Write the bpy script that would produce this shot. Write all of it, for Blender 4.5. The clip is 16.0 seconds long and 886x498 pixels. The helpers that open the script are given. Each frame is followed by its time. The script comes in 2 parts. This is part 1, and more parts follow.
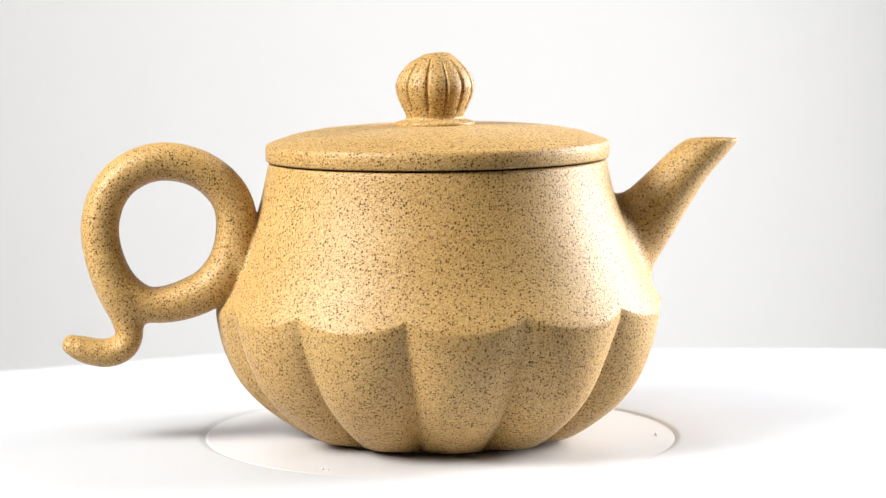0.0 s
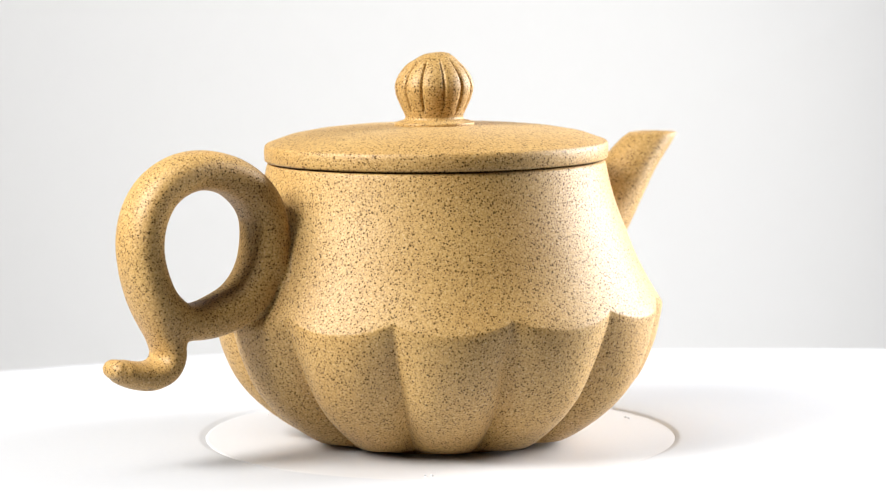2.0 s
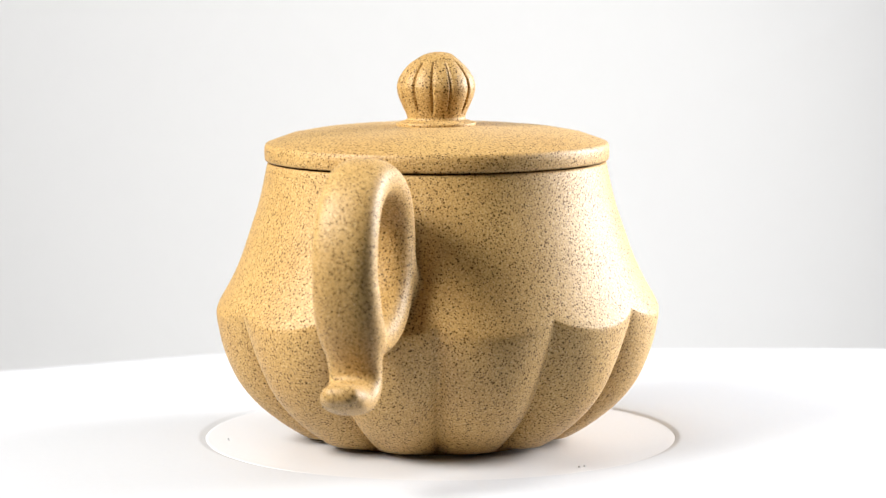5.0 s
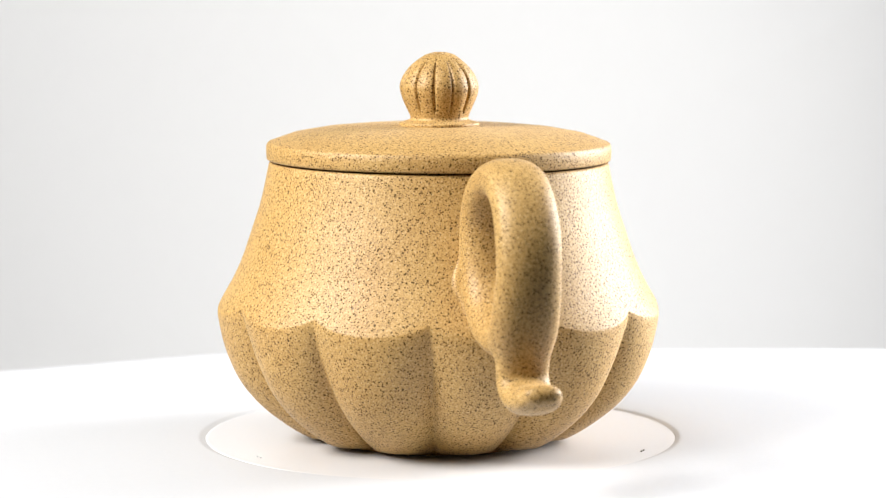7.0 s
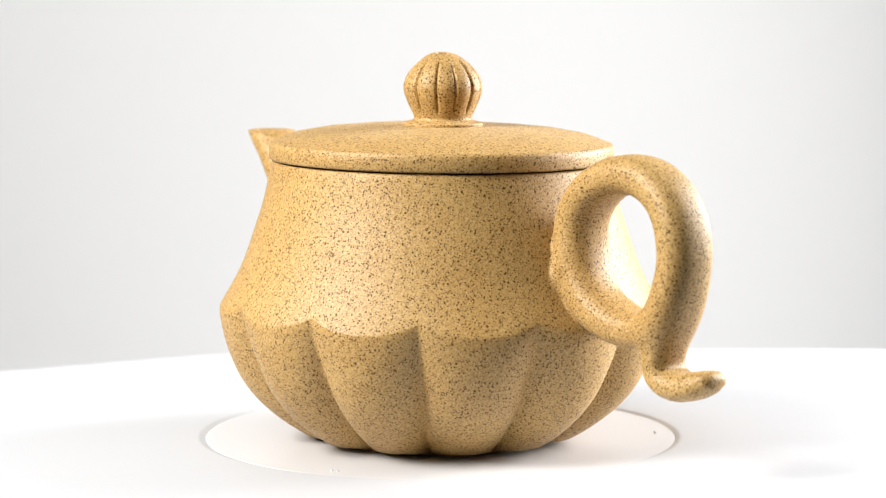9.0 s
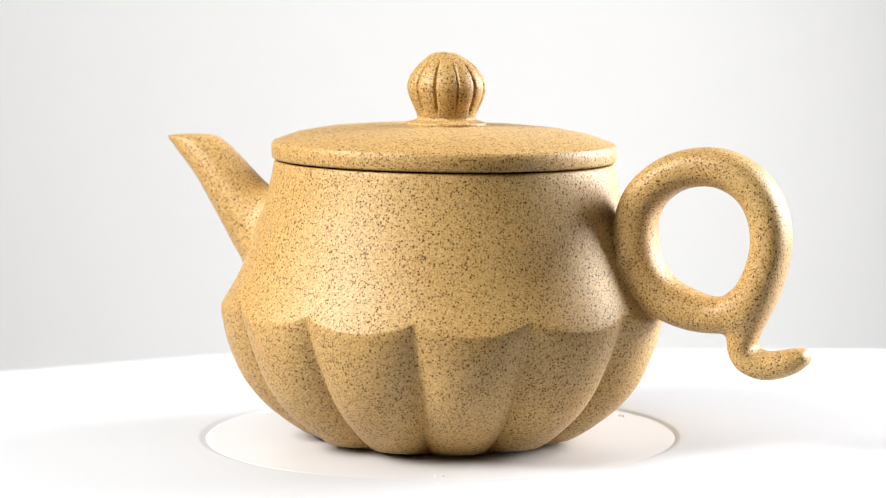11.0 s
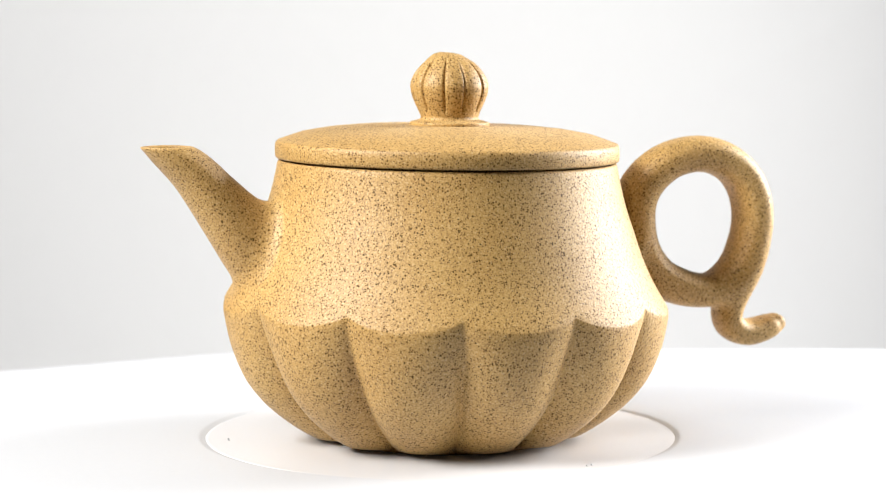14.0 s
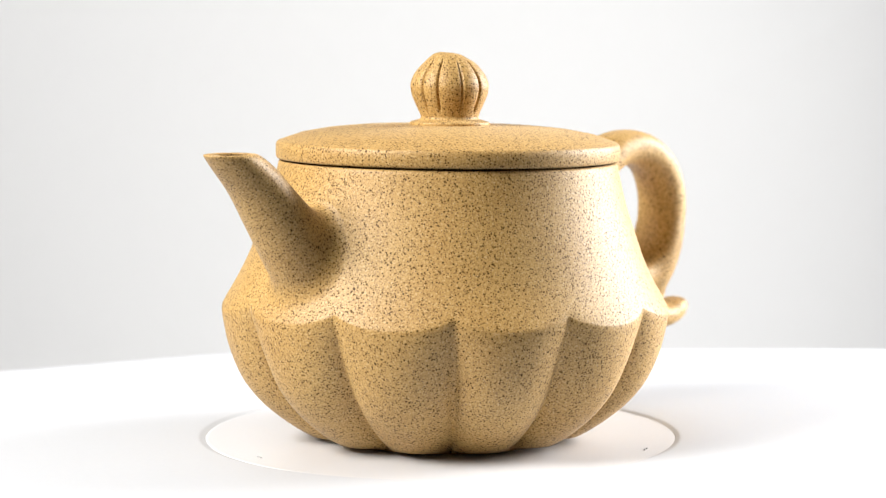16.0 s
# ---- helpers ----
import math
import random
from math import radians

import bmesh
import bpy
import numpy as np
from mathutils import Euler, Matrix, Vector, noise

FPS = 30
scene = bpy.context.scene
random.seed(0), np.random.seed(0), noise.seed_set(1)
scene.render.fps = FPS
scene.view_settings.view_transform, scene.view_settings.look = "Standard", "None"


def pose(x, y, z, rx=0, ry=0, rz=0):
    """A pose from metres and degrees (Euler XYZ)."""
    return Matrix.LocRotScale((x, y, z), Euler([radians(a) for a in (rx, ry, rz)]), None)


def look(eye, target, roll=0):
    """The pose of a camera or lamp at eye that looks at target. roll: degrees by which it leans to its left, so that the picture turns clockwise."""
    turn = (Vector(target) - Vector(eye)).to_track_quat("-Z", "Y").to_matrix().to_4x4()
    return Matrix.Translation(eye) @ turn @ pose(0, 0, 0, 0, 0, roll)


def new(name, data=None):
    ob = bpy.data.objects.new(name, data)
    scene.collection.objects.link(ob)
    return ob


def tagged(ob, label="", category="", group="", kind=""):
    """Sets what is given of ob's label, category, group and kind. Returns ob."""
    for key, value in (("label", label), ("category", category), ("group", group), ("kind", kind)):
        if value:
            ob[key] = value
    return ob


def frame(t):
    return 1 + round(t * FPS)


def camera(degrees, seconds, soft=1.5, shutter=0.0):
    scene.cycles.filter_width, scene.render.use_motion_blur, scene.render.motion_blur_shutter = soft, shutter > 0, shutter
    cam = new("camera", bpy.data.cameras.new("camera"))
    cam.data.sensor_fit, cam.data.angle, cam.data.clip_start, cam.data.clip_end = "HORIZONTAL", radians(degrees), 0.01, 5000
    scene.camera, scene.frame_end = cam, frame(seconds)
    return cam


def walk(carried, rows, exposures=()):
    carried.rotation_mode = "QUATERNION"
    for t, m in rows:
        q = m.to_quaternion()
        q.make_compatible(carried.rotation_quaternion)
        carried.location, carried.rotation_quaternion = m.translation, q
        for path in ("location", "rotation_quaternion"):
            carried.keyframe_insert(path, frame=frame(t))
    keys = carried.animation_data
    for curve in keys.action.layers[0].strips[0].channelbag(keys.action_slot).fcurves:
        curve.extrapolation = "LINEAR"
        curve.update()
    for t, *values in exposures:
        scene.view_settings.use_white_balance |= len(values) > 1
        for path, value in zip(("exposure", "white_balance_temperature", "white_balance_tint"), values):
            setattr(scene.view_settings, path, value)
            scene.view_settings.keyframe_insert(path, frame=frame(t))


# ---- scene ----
# ---------------------------------------------------------------- camera
cam = camera(20.69, 16.0, soft=1.1)
EYE = pose(0.0002, -0.4956, 0.0905, 90 - 5.986, 0, 0)
cam.data.dof.use_dof, cam.data.dof.focus_distance, cam.data.dof.aperture_fstop = True, 0.474, 20.0
walk(cam, [(0.0, EYE), (16.0, EYE)])

# turn of the turntable, seconds and degrees
TURNS = [(0.0, 0.0), (0.5, 6.78), (1.0, 13.56), (1.5, 20.35), (2.0, 27.14), (2.5, 33.94), (3.0, 40.74), (3.5, 47.54),
         (4.0, 54.35), (4.2, 57.07), (6.3, 85.67), (6.5, 88.39), (7.0, 95.17), (7.5, 101.94), (8.0, 108.68), (8.5, 115.41),
         (9.0, 122.15), (9.2, 124.84), (11.3, 153.18), (11.5, 155.88), (12.0, 162.66), (12.5, 169.43), (13.0, 176.21),
         (13.5, 182.98), (14.0, 189.76), (14.5, 196.54), (15.0, 203.33), (15.5, 210.12), (16.0, 216.92)]
SPOUT = 8.4                                   # degrees from the picture's right to the spout at the start
OFF = Vector((-0.00095, 0.00075, 0.0))        # the pot stands a little off the turntable's axis

# ---------------------------------------------------------------- world and lamps
scene.view_settings.exposure = 0.0
world = bpy.data.worlds.new("studio")
scene.world = world
world.use_nodes = True
bg = world.node_tree.nodes["Background"]
bg.inputs["Color"].default_value = (0.93, 0.95, 1.0, 1)
bg.inputs["Strength"].default_value = 0.015


def softbox(name, eye, target, w, h, power, color):
    light = bpy.data.lights.new(name, "AREA")
    light.shape, light.size, light.size_y = "RECTANGLE", w, h
    light.energy, light.color = power, color
    ob = new(name, light)
    ob.matrix_world = look(eye, target)
    return ob


softbox("softbox_right", (0.475, 0.195, 0.20), (0, 0, 0.03), 0.27, 0.30, 9.2, (1.0, 0.985, 0.97))
softbox("softbox_left", (-0.43, -0.225, 0.39), (0, 0, 0.03), 0.26, 0.26, 7.8, (1.0, 0.975, 0.93))
softbox("softbox_top", (-0.17, -0.13, 0.56), (0, 0.0, 0.03), 0.20, 0.20, 0.7, (1.0, 0.99, 0.97))
# two unseen fill lamps, added to brighten the backdrop, most at its edges
softbox("backdrop_fill", (-0.44, 0.36, 0.24), (-0.19, 0.75, 0.03), 0.20, 0.30, 0.62, (1.0, 0.99, 0.98))
softbox("backdrop_fill", (0.44, 0.36, 0.24), (0.19, 0.75, 0.03), 0.20, 0.30, 0.88, (1.0, 0.99, 0.98))


# ---------------------------------------------------------------- materials
class Nodes:
    """Short hand for a node material."""

    def __init__(self, name):
        self.mat = bpy.data.materials.new(name)
        self.mat.use_nodes = True
        self.tree = self.mat.node_tree
        self.bsdf = self.tree.nodes["Principled BSDF"]

    def add(self, kind, **props):
        node = self.tree.nodes.new(kind)
        for key, value in props.items():
            if key == "operation":
                node.operation = value
            elif key == "feature":
                node.feature = value
            elif key == "blend":
                node.blend_type = value
            elif key == "data":
                node.data_type = value
        return node

    def put(self, socket, value):
        if hasattr(value, "is_linked"):
            self.tree.links.new(value, socket)
        else:
            socket.default_value = value

    def math(self, operation, a, b=0.0):
        node = self.add("ShaderNodeMath", operation=operation)
        self.put(node.inputs[0], a)
        self.put(node.inputs[1], b)
        return node.outputs[0]

    def mix(self, factor, a, b):
        node = self.add("ShaderNodeMix", data="RGBA")
        self.put(node.inputs[0], factor)
        self.put(node.inputs[6], a)
        self.put(node.inputs[7], b)
        return node.outputs[2]

    def noise(self, coords, scale, detail=3.0, rough=0.5):
        node = self.add("ShaderNodeTexNoise")
        self.put(node.inputs["Vector"], coords)
        node.inputs["Scale"].default_value = scale
        node.inputs["Detail"].default_value = detail
        node.inputs["Roughness"].default_value = rough
        return node.outputs["Fac"]

    def ramp(self, value, lo, hi):
        node = self.add("ShaderNodeMapRange")
        self.put(node.inputs[0], value)
        node.inputs[1].default_value, node.inputs[2].default_value = lo, hi
        return node.outputs[0]

    def specks(self, coords, scale, lo, hi, share):
        """Round grains: one in each cell of that size, of mixed radius, a share of the cells empty."""
        cell = self.add("ShaderNodeTexVoronoi", feature="F1")
        self.put(cell.inputs["Vector"], coords)
        cell.inputs["Scale"].default_value = scale
        parts = self.add("ShaderNodeSeparateColor")
        self.put(parts.inputs[0], cell.outputs["Color"])
        radius = self.ramp(parts.outputs[0], 1.0 - share, 1.0)
        radius = self.math("MULTIPLY_ADD", radius, hi - lo)
        radius.node.inputs[2].default_value = lo
        keep = self.math("GREATER_THAN", parts.outputs[0], 1.0 - share)
        inside = self.ramp(self.math("SUBTRACT", radius, cell.outputs["Distance"]), -0.02, 0.06)
        return self.math("MULTIPLY", inside, keep), parts.outputs[1]

    def bump(self, height, strength, distance):
        node = self.add("ShaderNodeBump")
        node.inputs["Strength"].default_value, node.inputs["Distance"].default_value = strength, distance
        self.put(node.inputs["Height"], height)
        self.put(self.bsdf.inputs["Normal"], node.outputs[0])


def clay_material():
    n = Nodes("speckled_clay")
    co = n.add("ShaderNodeTexCoord").outputs["Object"]
    warp = n.add("ShaderNodeTexNoise")
    n.put(warp.inputs["Vector"], co)
    warp.inputs["Scale"].default_value = 2600
    shift = n.add("ShaderNodeVectorMath", operation="MULTIPLY_ADD")
    n.put(shift.inputs[0], warp.outputs["Color"])
    shift.inputs[1].default_value = (0.0004, 0.0004, 0.0004)
    n.put(shift.inputs[2], co)
    ragged = shift.outputs[0]
    wide = n.noise(co, 55, 3)
    fine = n.noise(co, 2600, 3, 0.65)
    base = n.mix(n.ramp(wide, 0.3, 0.7), (0.440, 0.256, 0.073, 1), (0.495, 0.309, 0.100, 1))
    base = n.mix(n.ramp(fine, 0.52, 0.72), base, (0.57, 0.41, 0.20, 1))
    base = n.mix(n.ramp(fine, 0.50, 0.27), base, (0.17, 0.095, 0.032, 1))
    small, hue2 = n.specks(ragged, 2300, 0.16, 0.38, 0.45)
    tone2 = n.mix(hue2, (0.09, 0.045, 0.016, 1), (0.25, 0.145, 0.052, 1))
    mixed = n.mix(n.math("MULTIPLY", small, 0.9), base, tone2)
    dark, hue = n.specks(ragged, 2150, 0.14, 0.44, 0.80)
    tone = n.mix(hue, (0.012, 0.005, 0.002, 1), (0.095, 0.042, 0.012, 1))
    mixed = n.mix(n.math("MULTIPLY", dark, 0.90), mixed, tone)
    # a few coarser grains, in loose drifts
    drift = n.ramp(n.noise(co, 320, 2), 0.28, 0.60)
    coarse, hue3 = n.specks(ragged, 1250, 0.14, 0.32, 0.42)
    coarse = n.math("MULTIPLY", coarse, drift)
    tone3 = n.mix(hue3, (0.010, 0.004, 0.002, 1), (0.075, 0.033, 0.010, 1))
    mixed = n.mix(n.math("MULTIPLY", coarse, 0.85), mixed, tone3)
    dark = n.math("MAXIMUM", dark, coarse)
    n.put(n.bsdf.inputs["Base Color"], mixed)
    n.put(n.bsdf.inputs["Roughness"], n.math("MULTIPLY_ADD", fine, 0.2))
    n.bsdf.inputs["Roughness"].links[0].from_node.inputs[2].default_value = 0.43
    n.put(n.bsdf.inputs["Specular IOR Level"], n.math("MULTIPLY", n.math("SUBTRACT", 1.0, n.math("MULTIPLY", dark, 0.85)), 0.48))
    n.bsdf.inputs["Sheen Weight"].default_value = 0.04
    n.bsdf.inputs["Sheen Roughness"].default_value = 0.4
    n.bump(n.math("SUBTRACT", fine, n.math("MULTIPLY", dark, 0.6)), 0.25, 0.00015)
    return n.mat


def white_material(name, color, rough, grain):
    n = Nodes(name)
    co = n.add("ShaderNodeTexCoord").outputs["Object"]
    a = n.ramp(n.noise(co, grain, 4), 0.3, 0.7)
    b = n.noise(co, 8, 2)
    low = tuple(c * 0.965 for c in color) + (1,)
    n.put(n.bsdf.inputs["Base Color"], n.mix(n.math("MULTIPLY", a, b), color + (1,), low))
    n.bsdf.inputs["Roughness"].default_value = rough
    n.bsdf.inputs["Specular IOR Level"].default_value = 0.3
    n.bump(a, 0.05, 0.0001)
    return n.mat


CLAY = clay_material()
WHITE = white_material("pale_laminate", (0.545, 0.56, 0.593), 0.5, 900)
DISC = white_material("pale_acrylic", (0.60, 0.60, 0.62), 0.35, 900)
PAPER = white_material("backdrop_paper", (0.77, 0.778, 0.79), 0.85, 300)
# for the added shell, kept dark to hold back bounced light
WALL = white_material("dark_shell", (0.06, 0.06, 0.062), 0.9, 120)
PIN = white_material("pale_plastic", (0.62, 0.62, 0.64), 0.2, 2000)


# ---------------------------------------------------------------- mesh helpers
def part(name, bm, material, parent=None, label="", smooth=True):
    mesh = bpy.data.meshes.new(name)
    bmesh.ops.recalc_face_normals(bm, faces=bm.faces)
    bm.to_mesh(mesh)
    bm.free()
    mesh.materials.append(material)
    mesh.shade_smooth() if smooth else mesh.shade_flat()
    ob = new(name, mesh)
    ob.parent = parent
    return tagged(ob, label)


def loft(loops, close_loop=True, cap_start=False, cap_end=False):
    """Joins rings of points into a skin."""
    bm = bmesh.new()
    rows = [[bm.verts.new(p) for p in ring] for ring in loops]
    n = len(rows[0])
    for a, b in zip(rows, rows[1:]):
        for i in range(n if close_loop else n - 1):
            j = (i + 1) % n
            bm.faces.new((a[i], a[j], b[j], b[i]))
    for row, wanted in ((rows[0], cap_start), (rows[-1], cap_end)):
        if wanted:
            bm.faces.new(row)
    return bm


def curve(points, x):
    """Smooth value at x through sorted (x, y) points (monotone cubic)."""
    xs = [p[0] for p in points]
    ys = [p[1] for p in points]
    x = min(max(x, xs[0]), xs[-1])
    k = max(i for i in range(len(xs) - 1) if xs[i] <= x)
    d = [(ys[i + 1] - ys[i]) / (xs[i + 1] - xs[i]) for i in range(len(xs) - 1)]

    def slope(i):
        if i == 0:
            return d[0]
        if i == len(xs) - 1:
            return d[-1]
        return 0.0 if d[i - 1] * d[i] <= 0 else 2 * d[i - 1] * d[i] / (d[i - 1] + d[i])

    h = xs[k + 1] - xs[k]
    t = (x - xs[k]) / h
    return ((2 * t ** 3 - 3 * t * t + 1) * ys[k] + (t ** 3 - 2 * t * t + t) * h * slope(k)
            + (3 * t * t - 2 * t ** 3) * ys[k + 1] + (t ** 3 - t * t) * h * slope(k + 1))


def spline(points, per, closed=False):
    """Catmull-Rom through tuples of any length."""
    out, n = [], len(points)
    for i in range(n if closed else n - 1):
        if closed:
            p = [points[(i + k) % n] for k in (-1, 0, 1, 2)]
        else:
            p = [points[min(max(i + k, 0), n - 1)] for k in (-1, 0, 1, 2)]
        for s in range(per):
            t = s / per
            out.append(tuple(0.5 * (2 * b + (c - a) * t + (2 * a - 5 * b + 4 * c - d) * t * t + (3 * b - a - 3 * c + d) * t ** 3)
                             for a, b, c, d in zip(*p)))
    if not closed:
        out.append(tuple(points[-1]))
    return out


def lean(p):
    """The hand-made pot sinks a little towards its handle."""
    k = min(max(p[2] / 0.020, 0.0), 1.0)
    return (p[0], p[1], p[2] + 0.014 * p[0] * k * k * (3 - 2 * k))


# ---------------------------------------------------------------- studio: table, turntable, backdrop
RIM = 0.0498          # radius of the recess in the table top
LIP = 0.00034          # its depth


def table_top():
    n = 256
    ring = [(math.cos(2 * math.pi * i / n), math.sin(2 * math.pi * i / n)) for i in range(n)]

    def edge(c, s, grow):
        # outline of the slab along the direction (c, s); its far side runs slightly askew
        best = 9.0
        # the unseen near side is cut short to lessen bounce onto the pot
        for nx, ny, d in ((0, -1, 0.095), (1, 0, 0.21), (-1, 0, 0.21), (-0.50, 0.866, 0.1355), (0, 1, 0.130)):
            q = nx * c + ny * s
            if q > 1e-6:
                best = min(best, (d + grow) / q)
        return best

    loops = [[(r * c, r * s, z) for c, s in ring] for r, z in ((0.0482, -0.004), (0.0482, -0.0002))]
    # the recess is not quite concentric with the disc
    loops += [[(r * c - 0.0005, r * s, z) for c, s in ring] for r, z in
              ((0.0484, -0.00003), (0.0487, 0.00004), (0.0490, 0.00013), (0.0493, 0.00023), (0.0496, LIP - 0.00004), (RIM + 0.0003, LIP))]
    loops += [[(0.060 * c, 0.060 * s, LIP) for c, s in ring]]
    for grow, z in ((-0.016, 0.0), (-0.012, 0.0), (-0.008, -0.0008), (-0.004, -0.0030), (-0.001, -0.0070), (0.0, -0.012), (0.0, -0.030)):
        loops.append([(edge(c, s, grow) * c, edge(c, s, grow) * s, LIP + z) for c, s in ring])
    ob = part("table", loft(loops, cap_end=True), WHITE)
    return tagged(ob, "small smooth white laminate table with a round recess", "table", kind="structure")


def disc():
    n = 128
    loops = []
    for r, z in ((0.0487, -0.003), (0.0487, -0.0001), (0.0486, 0.0), (0.0480, 0.0), (0.0472, 0.0), (0.030, 0.0), (0.002, 0.0)):
        loops.append([(r * math.cos(2 * math.pi * i / n), r * math.sin(2 * math.pi * i / n), z) for i in range(n)])
    top = new("turntable")
    tagged(top, "round white turntable disc set flush in the table", "turntable")
    part("disc", loft(loops, cap_end=True, cap_start=True), DISC, top)
    for a in (-2.2, -121.2, 119.4):
        for k in (0.0, 1.4):
            bm = bmesh.new()
            bmesh.ops.create_uvsphere(bm, u_segments=12, v_segments=6, radius=0.00024)
            p = Matrix.Rotation(radians(a + k * 1.2), 4, "Z") @ Vector((0.0442, 0, 0.0001))
            bmesh.ops.translate(bm, verts=bm.verts, vec=p)
            part("pin", bm, PIN, top, "tiny glossy pale grey pin")
    return top


def backdrop():
    bm = bmesh.new()
    y, n = 0.75, 12
    path = [(y - 0.20, -0.298)] + [(y - 0.20 + 0.20 * math.sin(a), -0.098 - 0.20 * math.cos(a)) for a in
                                   [math.pi / 2 * k / n for k in range(1, n + 1)]] + [(y, 0.90)]
    rows = [[bm.verts.new((x, py, pz)) for x in (-0.75, 0.75)] for py, pz in path]
    for a, b in zip(rows, rows[1:]):
        bm.faces.new((a[0], a[1], b[1], b[0]))
    ob = part("backdrop", bm, PAPER)
    ob.modifiers.new("thickness", "SOLIDIFY").thickness = 0.002
    return tagged(ob, "plain pale grey paper studio backdrop", "backdrop", kind="structure")


def box(name, lo, hi, material, parent=None):
    bm = bmesh.new()
    bmesh.ops.create_cube(bm, size=1.0)
    for v in bm.verts:
        v.co = [l + (h - l) * (c + 0.5) for l, h, c in zip(lo, hi, v.co)]
    return part(name, bm, material, parent, smooth=False)


def room():
    """Plain unseen shell added around the set, dark so that it bounces little light."""
    x, y0, y1, low, high, t = 0.80, -0.85, 0.82, -0.30, 0.95, 0.02
    shell = [("floor", (-x, y0, low - t), (x, y1, low)), ("ceiling", (-x, y0, high), (x, y1, high + t)),
             ("wall_north", (-x - t, y1, low - t), (x + t, y1 + t, high + t)), ("wall_south", (-x - t, y0 - t, low - t), (x + t, y0, high + t)),
             ("wall_east", (x, y0, low - t), (x + t, y1, high + t)), ("wall_west", (-x - t, y0, low - t), (-x, y1, high + t))]
    for name, lo, hi in shell:
        tagged(box(name, lo, hi, WALL), "added unseen dark grey shell " + name.split("_")[0], name.split("_")[0], kind="structure")


TABLE = table_top()
for lx, ly in ((-0.17, -0.06), (0.17, -0.06), (-0.17, 0.01), (0.17, 0.09)):
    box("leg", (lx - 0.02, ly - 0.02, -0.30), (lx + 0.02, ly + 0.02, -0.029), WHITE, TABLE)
backdrop()
room()
TURNTABLE = disc()

# ---------------------------------------------------------------- teapot
SHOULDER = [(0.0240, 0.0474), (0.0268, 0.0457), (0.0295, 0.0440), (0.0330, 0.0420), (0.0372, 0.0401), (0.0428, 0.0382),
            (0.0483, 0.0364), (0.0530, 0.0353), (0.0565, 0.0346)]
LOBE = [(0.0, 0.0250), (0.0012, 0.0280), (0.0044, 0.0330), (0.0087, 0.0380), (0.0132, 0.0414), (0.0178, 0.0435),
        (0.0213, 0.0446), (0.0270, 0.04555), (0.0310, 0.0457), (0.0340, 0.0456)]
FURROW = [(0.0, 0.0038), (0.0080, 0.0046), (0.0160, 0.0040), (0.0230, 0.0027), (0.0285, 0.0016), (0.0340, 0.0013)]
SCALLOP = 44.8        # angle of one furrow from the spout
UNEVEN = (1.5, 1.2, 0.5, -1.0, -0.4, -0.5, -0.6, -0.7, -0.7, -0.5, 0.0, 0.8)      # each furrow's own shift, degrees


def lobe_radius(z, a):
    q = (math.degrees(a) - SCALLOP) / 30.0
    k = math.floor(q)
    q -= (UNEVEN[k % 12] * (1 - q + k) + UNEVEN[(k + 1) % 12] * (q - k)) / 30.0
    u = ((q * 30.0 + 15.0) % 30.0 - 15.0) / 15.0      # 0 in a furrow, 1 at mid lobe
    g = (1.0 - abs(u)) ** 2.3
    g += 0.10 * math.exp(-(u / 0.09) ** 2) - 0.04 * math.exp(-(u / 0.04) ** 2)
    return curve(LOBE, z) - curve(FURROW, z) * g


def bulge(a, z):
    """The belly swells a little on the spout's side."""
    k = min(max((0.053 - z) / 0.019, 0.0), 1.0)
    low = min(max((0.024 - z) / 0.012, 0.0), 1.0)
    return 1.0 + (0.026 + 0.010 * low) * max(0.0, math.cos(a + radians(31))) ** 3 * k


def worn(dz):
    """How far the scalloped edge is rounded off."""
    return 0.00012 * math.exp(-(dz / 0.0005) ** 2)


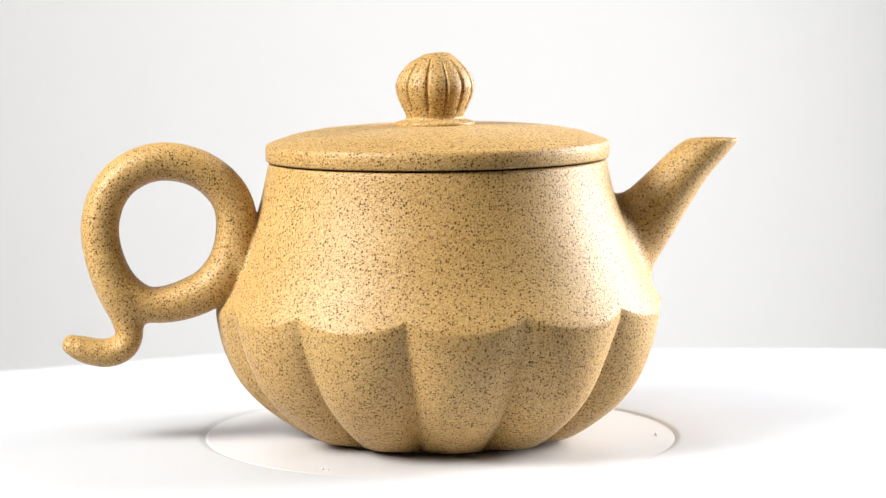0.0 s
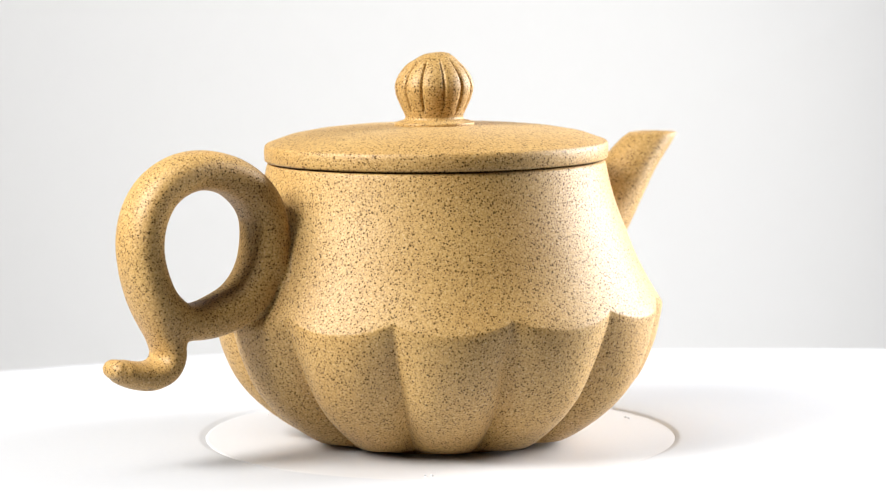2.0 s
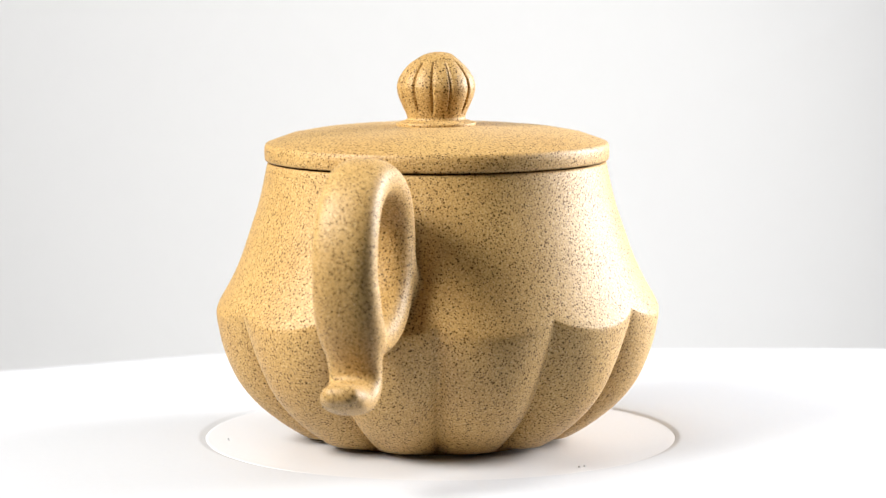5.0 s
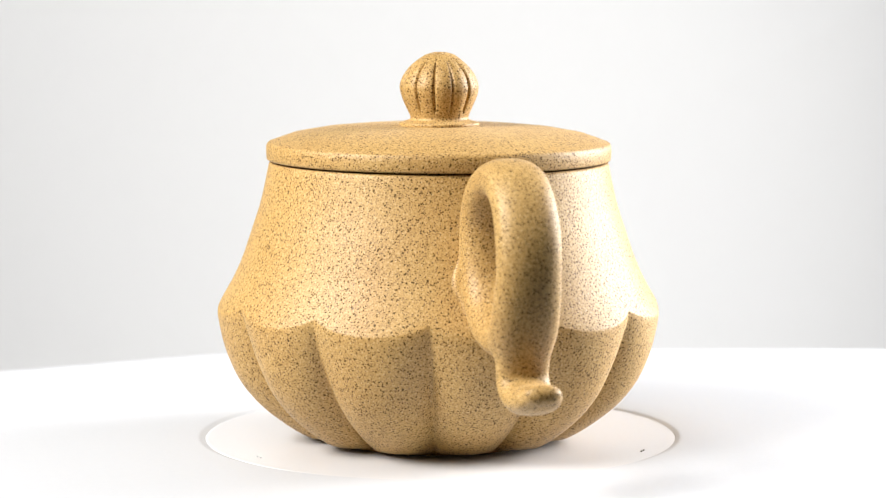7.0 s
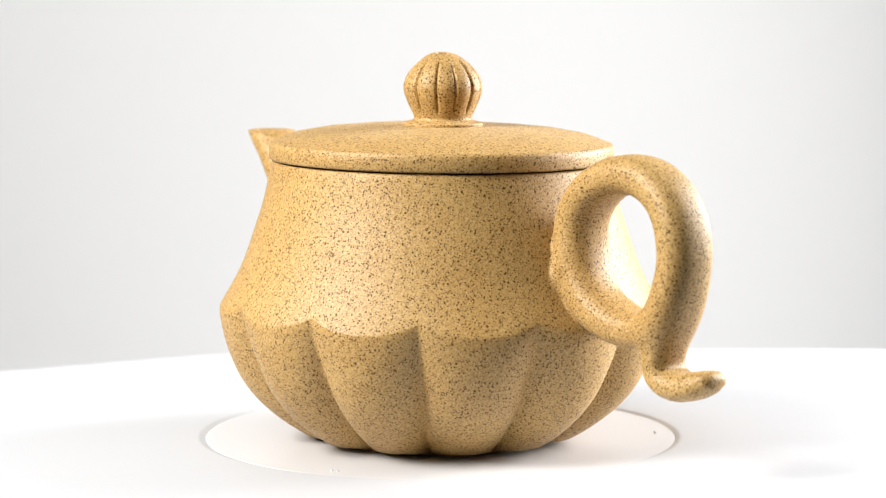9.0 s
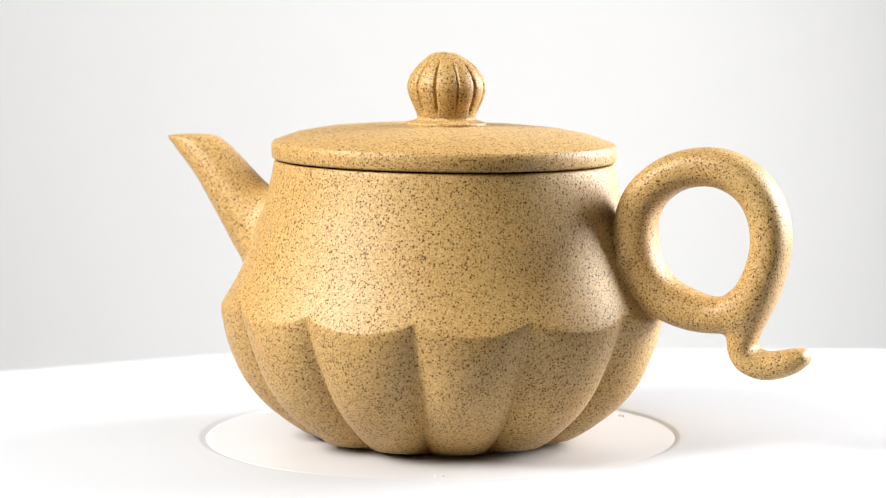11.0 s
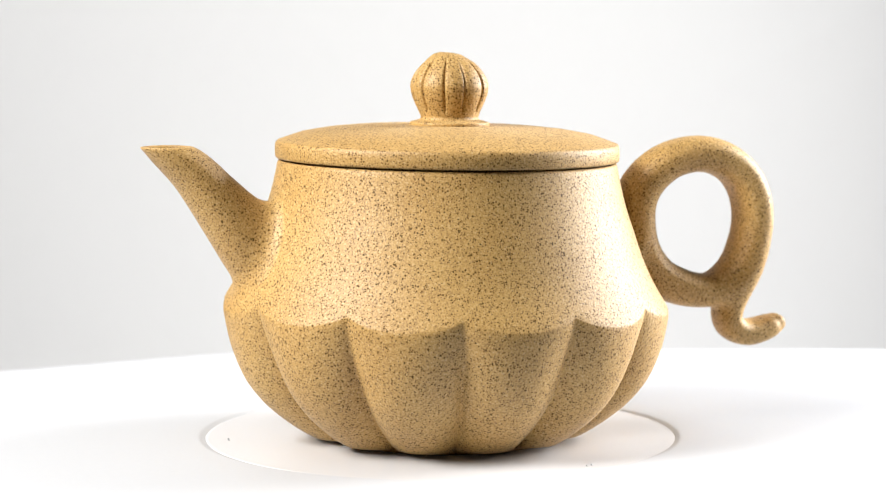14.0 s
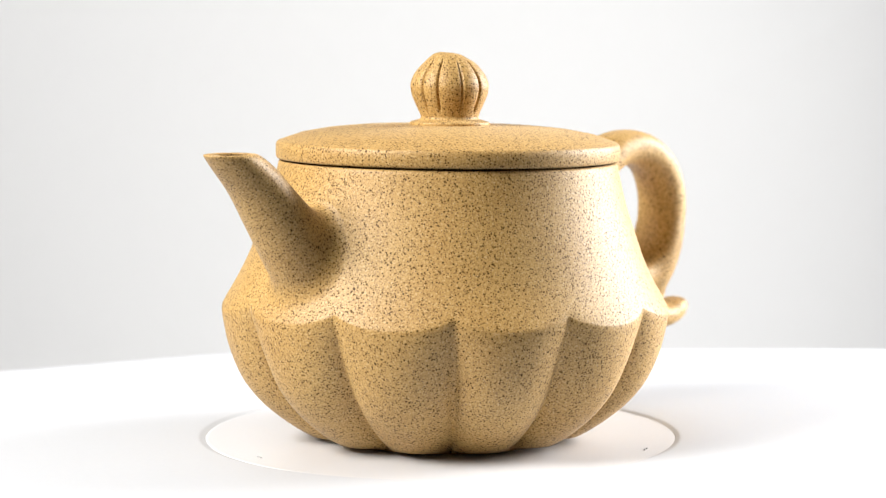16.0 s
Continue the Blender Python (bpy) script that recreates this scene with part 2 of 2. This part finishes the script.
def pot_body(parent):
    n = 720
    angles = [2 * math.pi * i / n for i in range(n)]
    columns = []
    zs = [0.0240 + 0.0001 * k for k in range(80)]
    table = [curve(SHOULDER, z) for z in zs]
    for a in angles:
        zc = next(z for z, r in zip(zs, table) if r <= lobe_radius(z, a))
        col = [(r * math.cos(a), r * math.sin(a), z) for r, z in ((0.0195, 0.0004), (0.0205, 0.0), (0.0222, 0.0), (0.0226, 0.0007), (0.0240, 0.0010))]
        low = [0.0, 0.015, 0.035, 0.06, 0.09, 0.12, 0.16, 0.20, 0.25, 0.30, 0.36, 0.42, 0.48, 0.54, 0.60, 0.66, 0.72, 0.78, 0.84, 0.89, 0.93,
               0.955, 0.975, 0.988, 1.0]
        for k in low:
            z = 0.0010 + (zc - 0.0010) * k
            r = (lobe_radius(z, a) - worn(z - zc)) * bulge(a, z)
            col.append((r * math.cos(a), r * math.sin(a), z))
        for k in (0.008, 0.018, 0.035, 0.06, 0.11, 0.17, 0.24, 0.31, 0.38, 0.45, 0.52, 0.60, 0.68, 0.76, 0.84, 0.91, 0.96, 0.985):
            z = zc + (0.0565 - zc) * k
            r = (curve(SHOULDER, z) - worn(z - zc)) * bulge(a, z)
            col.append((r * math.cos(a), r * math.sin(a), z))
        for r, z in ((0.03445, 0.0567), (0.0340, 0.05675), (0.0320, 0.0567), (0.0315, 0.0555), (0.0330, 0.045), (0.0395, 0.030),
                     (0.0400, 0.018), (0.0300, 0.006), (0.0100, 0.004)):
            col.append((r * math.cos(a), r * math.sin(a), z))
        columns.append([lean(p) for p in col])
    bm = bmesh.new()
    cols = [[bm.verts.new(p) for p in c] for c in columns]
    for i in range(n):
        a, b = cols[i], cols[(i + 1) % n]
        for k in range(len(a) - 1):
            bm.faces.new((a[k], b[k], b[k + 1], a[k + 1]))
    bm.faces.new([c[0] for c in cols])
    bm.faces.new([c[-1] for c in cols])
    return part("body", bm, CLAY, parent, "rounded pot body with twelve pumpkin lobes below a scalloped edge")


def side(px, py):
    """A point of the pot's side elevation, drawn at 0.1156 mm a unit, in metres from its axis."""
    return (px - 782.2) * 0.0001156 - 0.0008, 0.0562 - (py - 290) * 0.00011717


def body_radius(a, z):
    """Radius of the leaning pot at a height over the disc."""
    z -= lean((curve(SHOULDER, max(z, 0.0240)) * math.cos(a), 0.0, z))[2] - z
    r = min(curve(SHOULDER, max(z, 0.0240)), lobe_radius(min(z, 0.034), a)) if z < 0.034 else curve(SHOULDER, z)
    return r * bulge(a, z)


def on_body(p, deep):
    """The point pulled onto the pot's skin, or a little under it."""
    a = math.atan2(p.y, p.x)
    r = body_radius(a, p.z) - deep
    return Vector((r * math.cos(a), r * math.sin(a), p.z))


def pot_spout(parent):
    # centre, half the section towards its upper edge, half its width in mm
    rows = [(285, 251, 45, 0, 5.1), (305, 269, 42, -9, 5.7), (336, 300, 35, -21, 6.3), (367, 339, 32, -34, 6.8), (399, 380, 30, -49, 7.1),
            (420, 405, 30, -58, 7.3), (445, 430, 32, -64, 7.4), (490, 470, 34, -68, 7.5)]
    rows = spline(rows, 6)
    n = 56

    def ring(row, shrink=0.0, drop=0.0):
        cx, cy, ux, uy, b = row
        x0, z0 = side(cx, cy)
        hx, hz = ux * 0.0001156, -uy * 0.00011717
        size = math.hypot(hx, hz)
        k = (size - shrink) / size
        return [Vector((-(x0 + hx * k * math.cos(a)), (b * 0.001 - shrink) * math.sin(a), z0 + hz * k * math.cos(a) - drop))
                for a in [2 * math.pi * i / n for i in range(n)]]

    loops = [ring(row, 0.0016) for row in reversed(rows[6:24:4])]
    loops += [ring(rows[2], 0.0013, 0.0002), ring(rows[0], 0.0012, 0.0003), ring(rows[0], 0.0007), ring(rows[0], 0.0002, 0.0001)]
    outer = [ring(r) for r in rows[1:]]
    # where each edge line of the spout enters the body
    lines = list(zip(*outer))
    feet = []
    for line in lines:
        for k in range(len(line) - 1):
            q = line[k + 1]
            if math.hypot(q.x, q.y) < body_radius(math.atan2(q.y, q.x), q.z):
                lo, hi = line[k], q
                for _ in range(20):
                    mid = (lo + hi) / 2
                    lo, hi = (lo, mid) if math.hypot(mid.x, mid.y) < body_radius(math.atan2(mid.y, mid.x), mid.z) else (mid, hi)
                feet.append((k, lo.copy()))
                break
    centre = sum((f for _, f in feet), Vector()) / n
    stations, skirt = 26, 9
    table = []
    for line, (k, foot) in zip(lines, feet):
        path = list(line[:k + 1]) + [foot]
        cum = [0.0]
        for a, b in zip(path, path[1:]):
            cum.append(cum[-1] + (b - a).length)

        def along(d):
            j = max(i for i in range(len(cum) - 1) if cum[i] <= d + 1e-12)
            return path[j].lerp(path[j + 1], (d - cum[j]) / max(cum[j + 1] - cum[j], 1e-9))

        reach = min(0.0048, cum[-1] * 0.4)
        start = along(cum[-1] - reach)
        out = (foot - centre).normalized()
        end = on_body(foot + out * 0.0042, 0.00012)
        column = [along((cum[-1] - reach) * i / stations) for i in range(stations)]
        for i in range(skirt + 1):
            t = i / skirt
            column.append(start * (1 - t) ** 2 + foot * 2 * t * (1 - t) + end * t * t)
        column.append(on_body(foot + out * 0.0046, 0.0008))
        table.append(column)
    loops += [list(r) for r in zip(*table)]
    return part("spout", loft(loops), CLAY, parent, "short tapering spout with a level cut mouth")


def field_skin(field, lo, step):
    """Surface nets: the skin where a sampled field passes through zero, as points and quads."""
    inside = field < 0
    cell = np.zeros(tuple(k - 1 for k in field.shape), int)
    total = np.zeros(cell.shape + (3,))
    count = np.zeros(cell.shape)
    corners = [(i, j, k) for i in (0, 1) for j in (0, 1) for k in (0, 1)]

    def at(grid, c):
        return grid[c[0]:grid.shape[0] - 1 + c[0], c[1]:grid.shape[1] - 1 + c[1], c[2]:grid.shape[2] - 1 + c[2]]

    for c in corners:
        for axis in range(3):
            if c[axis]:
                continue
            d = tuple(v + (1 if k == axis else 0) for k, v in enumerate(c))
            a, b = at(field, c), at(field, d)
            cross = at(inside, c) != at(inside, d)
            share = np.where(cross, a / np.where(cross, a - b, 1.0), 0.0)
            for k in range(3):
                total[..., k] += np.where(cross, c[k] + (share if k == axis else 0.0), 0.0)
            count += cross
    used = count > 0
    cell[used] = np.arange(used.sum())
    points = (np.argwhere(used) + total[used] / count[used][:, None]) * step + lo
    quads = []
    for axis in range(3):
        u, v = (axis + 1) % 3, (axis + 2) % 3
        first = np.moveaxis(inside, axis, 0)
        cross = np.moveaxis(first[:-1] != first[1:], 0, axis)
        spot = np.argwhere(cross)
        spot = spot[(spot[:, u] > 0) & (spot[:, v] > 0) & (spot[:, u] < cell.shape[u]) & (spot[:, v] < cell.shape[v])]
        eu, ev = np.eye(3, dtype=int)[u], np.eye(3, dtype=int)[v]
        ring = [spot, spot - eu, spot - eu - ev, spot - ev]
        quad = np.stack([cell[tuple(q.T)] for q in ring], 1)
        flip = ~inside[tuple(spot.T)]
        quad[flip] = quad[flip][:, ::-1]
        quads.append(quad)
    return points, np.concatenate(quads)


def melt(a, b, k):
    """Joins two fields with a fillet about k metres wide."""
    h = np.maximum(k - np.abs(a - b), 0.0) / k
    return np.minimum(a, b) - h * h * k / 4


def tube_field(rows, closed, x, y, z):
    """Field of a tube of rounded section along rows of x, z, half thickness, half width, sideways shift."""
    pts = np.array(spline(rows, 10, closed))
    a = pts if closed else pts[:-1]
    b = np.roll(pts, -1, 0) if closed else pts[1:]
    best = np.full(x.shape[:1] + z.shape[2:], 9.0)
    size = np.zeros(best.shape + (3,))
    gx, gz = x[:, 0, :1], z[:1, 0, :]
    for p, q in zip(a, b):
        d = q[:2] - p[:2]
        t = np.clip(((gx - p[0]) * d[0] + (gz - p[1]) * d[1]) / (d @ d), 0, 1)
        far = np.hypot(gx - p[0] - t * d[0], gz - p[1] - t * d[1])
        near = far < best
        best = np.where(near, far, best)
        size = np.where(near[..., None], p[2:] + t[..., None] * (q - p)[2:], size)
    r, w, off = (size[:, None, :, k] for k in range(3))
    u, v = best[:, None, :] / r, np.abs(y - off) / w
    e = 2.35
    return ((u ** e + v ** e) ** (1 / e) - 1.0) * np.minimum(r, w)


def pot_handle(parent):
    # centre line, half thickness in the plane, half width across it
    loop = [(1265, 283, 33, 49), (1215, 294, 33, 50), (1174, 322, 34, 51), (1150, 360, 35, 50), (1146, 410, 36, 50), (1158, 460, 37, 50),
            (1190, 500, 36, 50), (1235, 522, 34, 50), (1280, 531, 31, 48), (1315, 525, 31, 48), (1350, 497, 32, 49), (1373, 455, 33, 50),
            (1383, 405, 33, 51), (1375, 355, 33, 51), (1350, 315, 33, 50), (1310, 290, 33, 50)]
    tail = [(1378, 452, 20, 36), (1369, 490, 24, 42), (1355, 522, 26, 45), (1341, 552, 25, 43), (1335, 580, 24, 42), (1346, 602, 24, 42), (1372, 612, 24, 41),
            (1400, 609, 23, 39), (1422, 602, 21, 36), (1434, 597, 17, 30)]
    unit = 0.000116
    ring = [(-side(px, py)[0], side(px, py)[1], r * unit, w * unit, 0.0) for px, py, r, w in loop]
    curl = [(-side(px, py)[0], side(px, py)[1], r * unit, w * unit, -0.0010 * k / len(tail)) for k, (px, py, r, w) in enumerate(tail)]
    step = 0.00034
    lo, hi = np.array((-0.0835, -0.0100, 0.0110)), np.array((-0.0300, 0.0100, 0.0640))
    grid = [np.arange(lo[k], hi[k], step) for k in range(3)]
    x, y, z = np.meshgrid(*grid, indexing="ij")
    body = melt(tube_field(ring, True, x, y, z), tube_field(curl, False, x, y, z), 0.0022)
    # clay pressed in between the ring and the pot
    px, pz = side(1133, 462)
    turn = radians(-19)
    u = (x + px) * math.cos(turn) - (z - pz) * math.sin(turn)
    v = (x + px) * math.sin(turn) + (z - pz) * math.cos(turn)
    pad = (np.sqrt((u / 0.0031) ** 2 + (y / 0.0062) ** 2 + (v / 0.0098) ** 2) - 1.0) * 0.0031
    body = melt(body, pad, 0.0009)
    # the pot's own skin, a hair inside the real one
    turns = np.linspace(math.pi - 0.42, math.pi + 0.42, 61)
    table = np.array([[body_radius(a, h) for h in grid[2]] for a in turns])
    angle = np.arctan2(y, x) % (2 * math.pi)
    pos = np.clip((angle - turns[0]) / (turns[1] - turns[0]), 0, 59.999)
    low = pos.astype(int)
    level = np.broadcast_to(np.arange(len(grid[2])), x.shape)
    radius = table[low, level] * (1 - pos + low) + table[low + 1, level] * (pos - low)
    pot = (np.hypot(x, y) - radius) * 0.93 + 0.00010
    joined = melt(body, pot, 0.0010)
    # only the part that the handle shapes, open where it lies in the pot
    points, quads = field_skin(joined, lo, step)
    index = np.clip(((points - lo) / step).round().astype(int), 0, np.array(x.shape) - 1)
    keep = (body[tuple(index.T)] < 0.0020) & (pot[tuple(index.T)] > -0.0006)
    quads = quads[keep[quads].all(1)]
    used = np.unique(quads)
    place = np.full(len(points), -1)
    place[used] = np.arange(len(used))
    points, quads = points[used], place[quads]
    # even the skin out
    links = np.concatenate([quads[:, (k, (k + 1) % 4)] for k in range(4)])
    links = np.concatenate([links, links[:, ::-1]])
    degree = np.bincount(links[:, 0], minlength=len(points))[:, None]
    for factor in (0.5, -0.52) * 6:
        mean = np.stack([np.bincount(links[:, 0], points[links[:, 1], k], len(points)) for k in range(3)], 1) / degree
        points = points + factor * (mean - points)
    mesh = bpy.data.meshes.new("handle")
    mesh.from_pydata(points.tolist(), [], quads.tolist())
    mesh.materials.append(CLAY)
    mesh.shade_smooth()
    ob = new("handle", mesh)
    ob.parent = parent
    return tagged(ob, "ring handle with a curled tail")


def teapot():
    top = new("teapot")
    tagged(top, "sandy yellow speckled clay teapot with pumpkin lobes and a ring handle", "teapot")
    pot_body(top)
    pot_spout(top)
    pot_handle(top)
    return top


def pot_lid():
    top = new("lid")
    tagged(top, "round domed speckled clay lid with ribbed knob on the teapot", "lid")
    n = 160
    rows = [(0.006, 0.0530), (0.0285, 0.0530), (0.0290, 0.0535), (0.0290, 0.0567), (0.0294, 0.05712), (0.0344, 0.05712), (0.0348, 0.05715), (0.0350, 0.0573),
            (0.0351, 0.0577), (0.03515, 0.0590), (0.0351, 0.0600), (0.0349, 0.06045), (0.0346, 0.0607), (0.0341, 0.06085), (0.0332, 0.0612),
            (0.0300, 0.0623), (0.0250, 0.0632), (0.0200, 0.0637), (0.0150, 0.06395), (0.0100, 0.06405), (0.0040, 0.0641)]
    loops = [[lean((r * math.cos(a), r * math.sin(a), z)) for a in [2 * math.pi * i / n for i in range(n)]] for r, z in rows]
    part("disc", loft(loops, cap_start=True, cap_end=True), CLAY, top)
    # knob: profile from its foot to the air hole
    prof = [(0.0080, 0.0636), (0.0081, 0.0641), (0.0081, 0.0646), (0.0076, 0.0648), (0.0069, 0.0650), (0.0062, 0.0652), (0.0059, 0.0656), (0.0060, 0.0661), (0.0063, 0.0668),
            (0.0067, 0.0676), (0.0073, 0.0689), (0.00775, 0.0701), (0.0080, 0.0712), (0.00805, 0.0722), (0.0077, 0.0735), (0.00705, 0.0747),
            (0.0060, 0.0760), (0.0049, 0.0770), (0.0038, 0.0778), (0.0030, 0.0783),
            (0.0020, 0.07865), (0.0016, 0.0787), (0.00135, 0.0785), (0.0012, 0.0772), (0.0011, 0.0750)]
    prof = spline(prof, 3)
    cuts = (0.0, 27.0, 64.0, 96.0, 130.0, 159.0, 187.5, 216.0, 250.0, 280.0, 307.0, 334.0)
    m = 360
    loops = []
    for r, z in prof:
        rib = min(max((z - 0.0664) / 0.0015, 0), 1) * min(max((0.0776 - z) / 0.0012, 0), 1)
        ring = []
        for i in range(m):
            d = 360.0 * i / m
            near = min(abs((d - c + 180) % 360 - 180) for c in cuts)
            dent = 0.00050 * math.exp(-(near / 2.0) ** 2) + 0.00020 * max(0, 1 - near / 15.0) ** 1.6
            q = r - dent * rib
            tip = 0.10 * q * math.cos(radians(d - 153)) * min(max((z - 0.0768) / 0.0014, 0), 1)
            ring.append(lean((q * math.cos(radians(d)) - 0.0005, q * math.sin(radians(d)), z - tip)))
        loops.append(ring)
    part("knob", loft(loops, cap_start=True, cap_end=True), CLAY, top, "round ribbed bud knob with an air hole")
    return top


POT = teapot()
LID = pot_lid()


def motions():
    walk(TURNTABLE, [(t, pose(0, 0, 0, 0, 0, a)) for t, a in TURNS])
    for thing in (POT, LID):
        rows = []
        for t, a in TURNS:
            p = Matrix.Rotation(radians(a), 3, "Z") @ OFF
            rows.append((t, pose(p.x, p.y, 0, 0, 0, a + SPOUT)))
        walk(thing, rows)


motions()
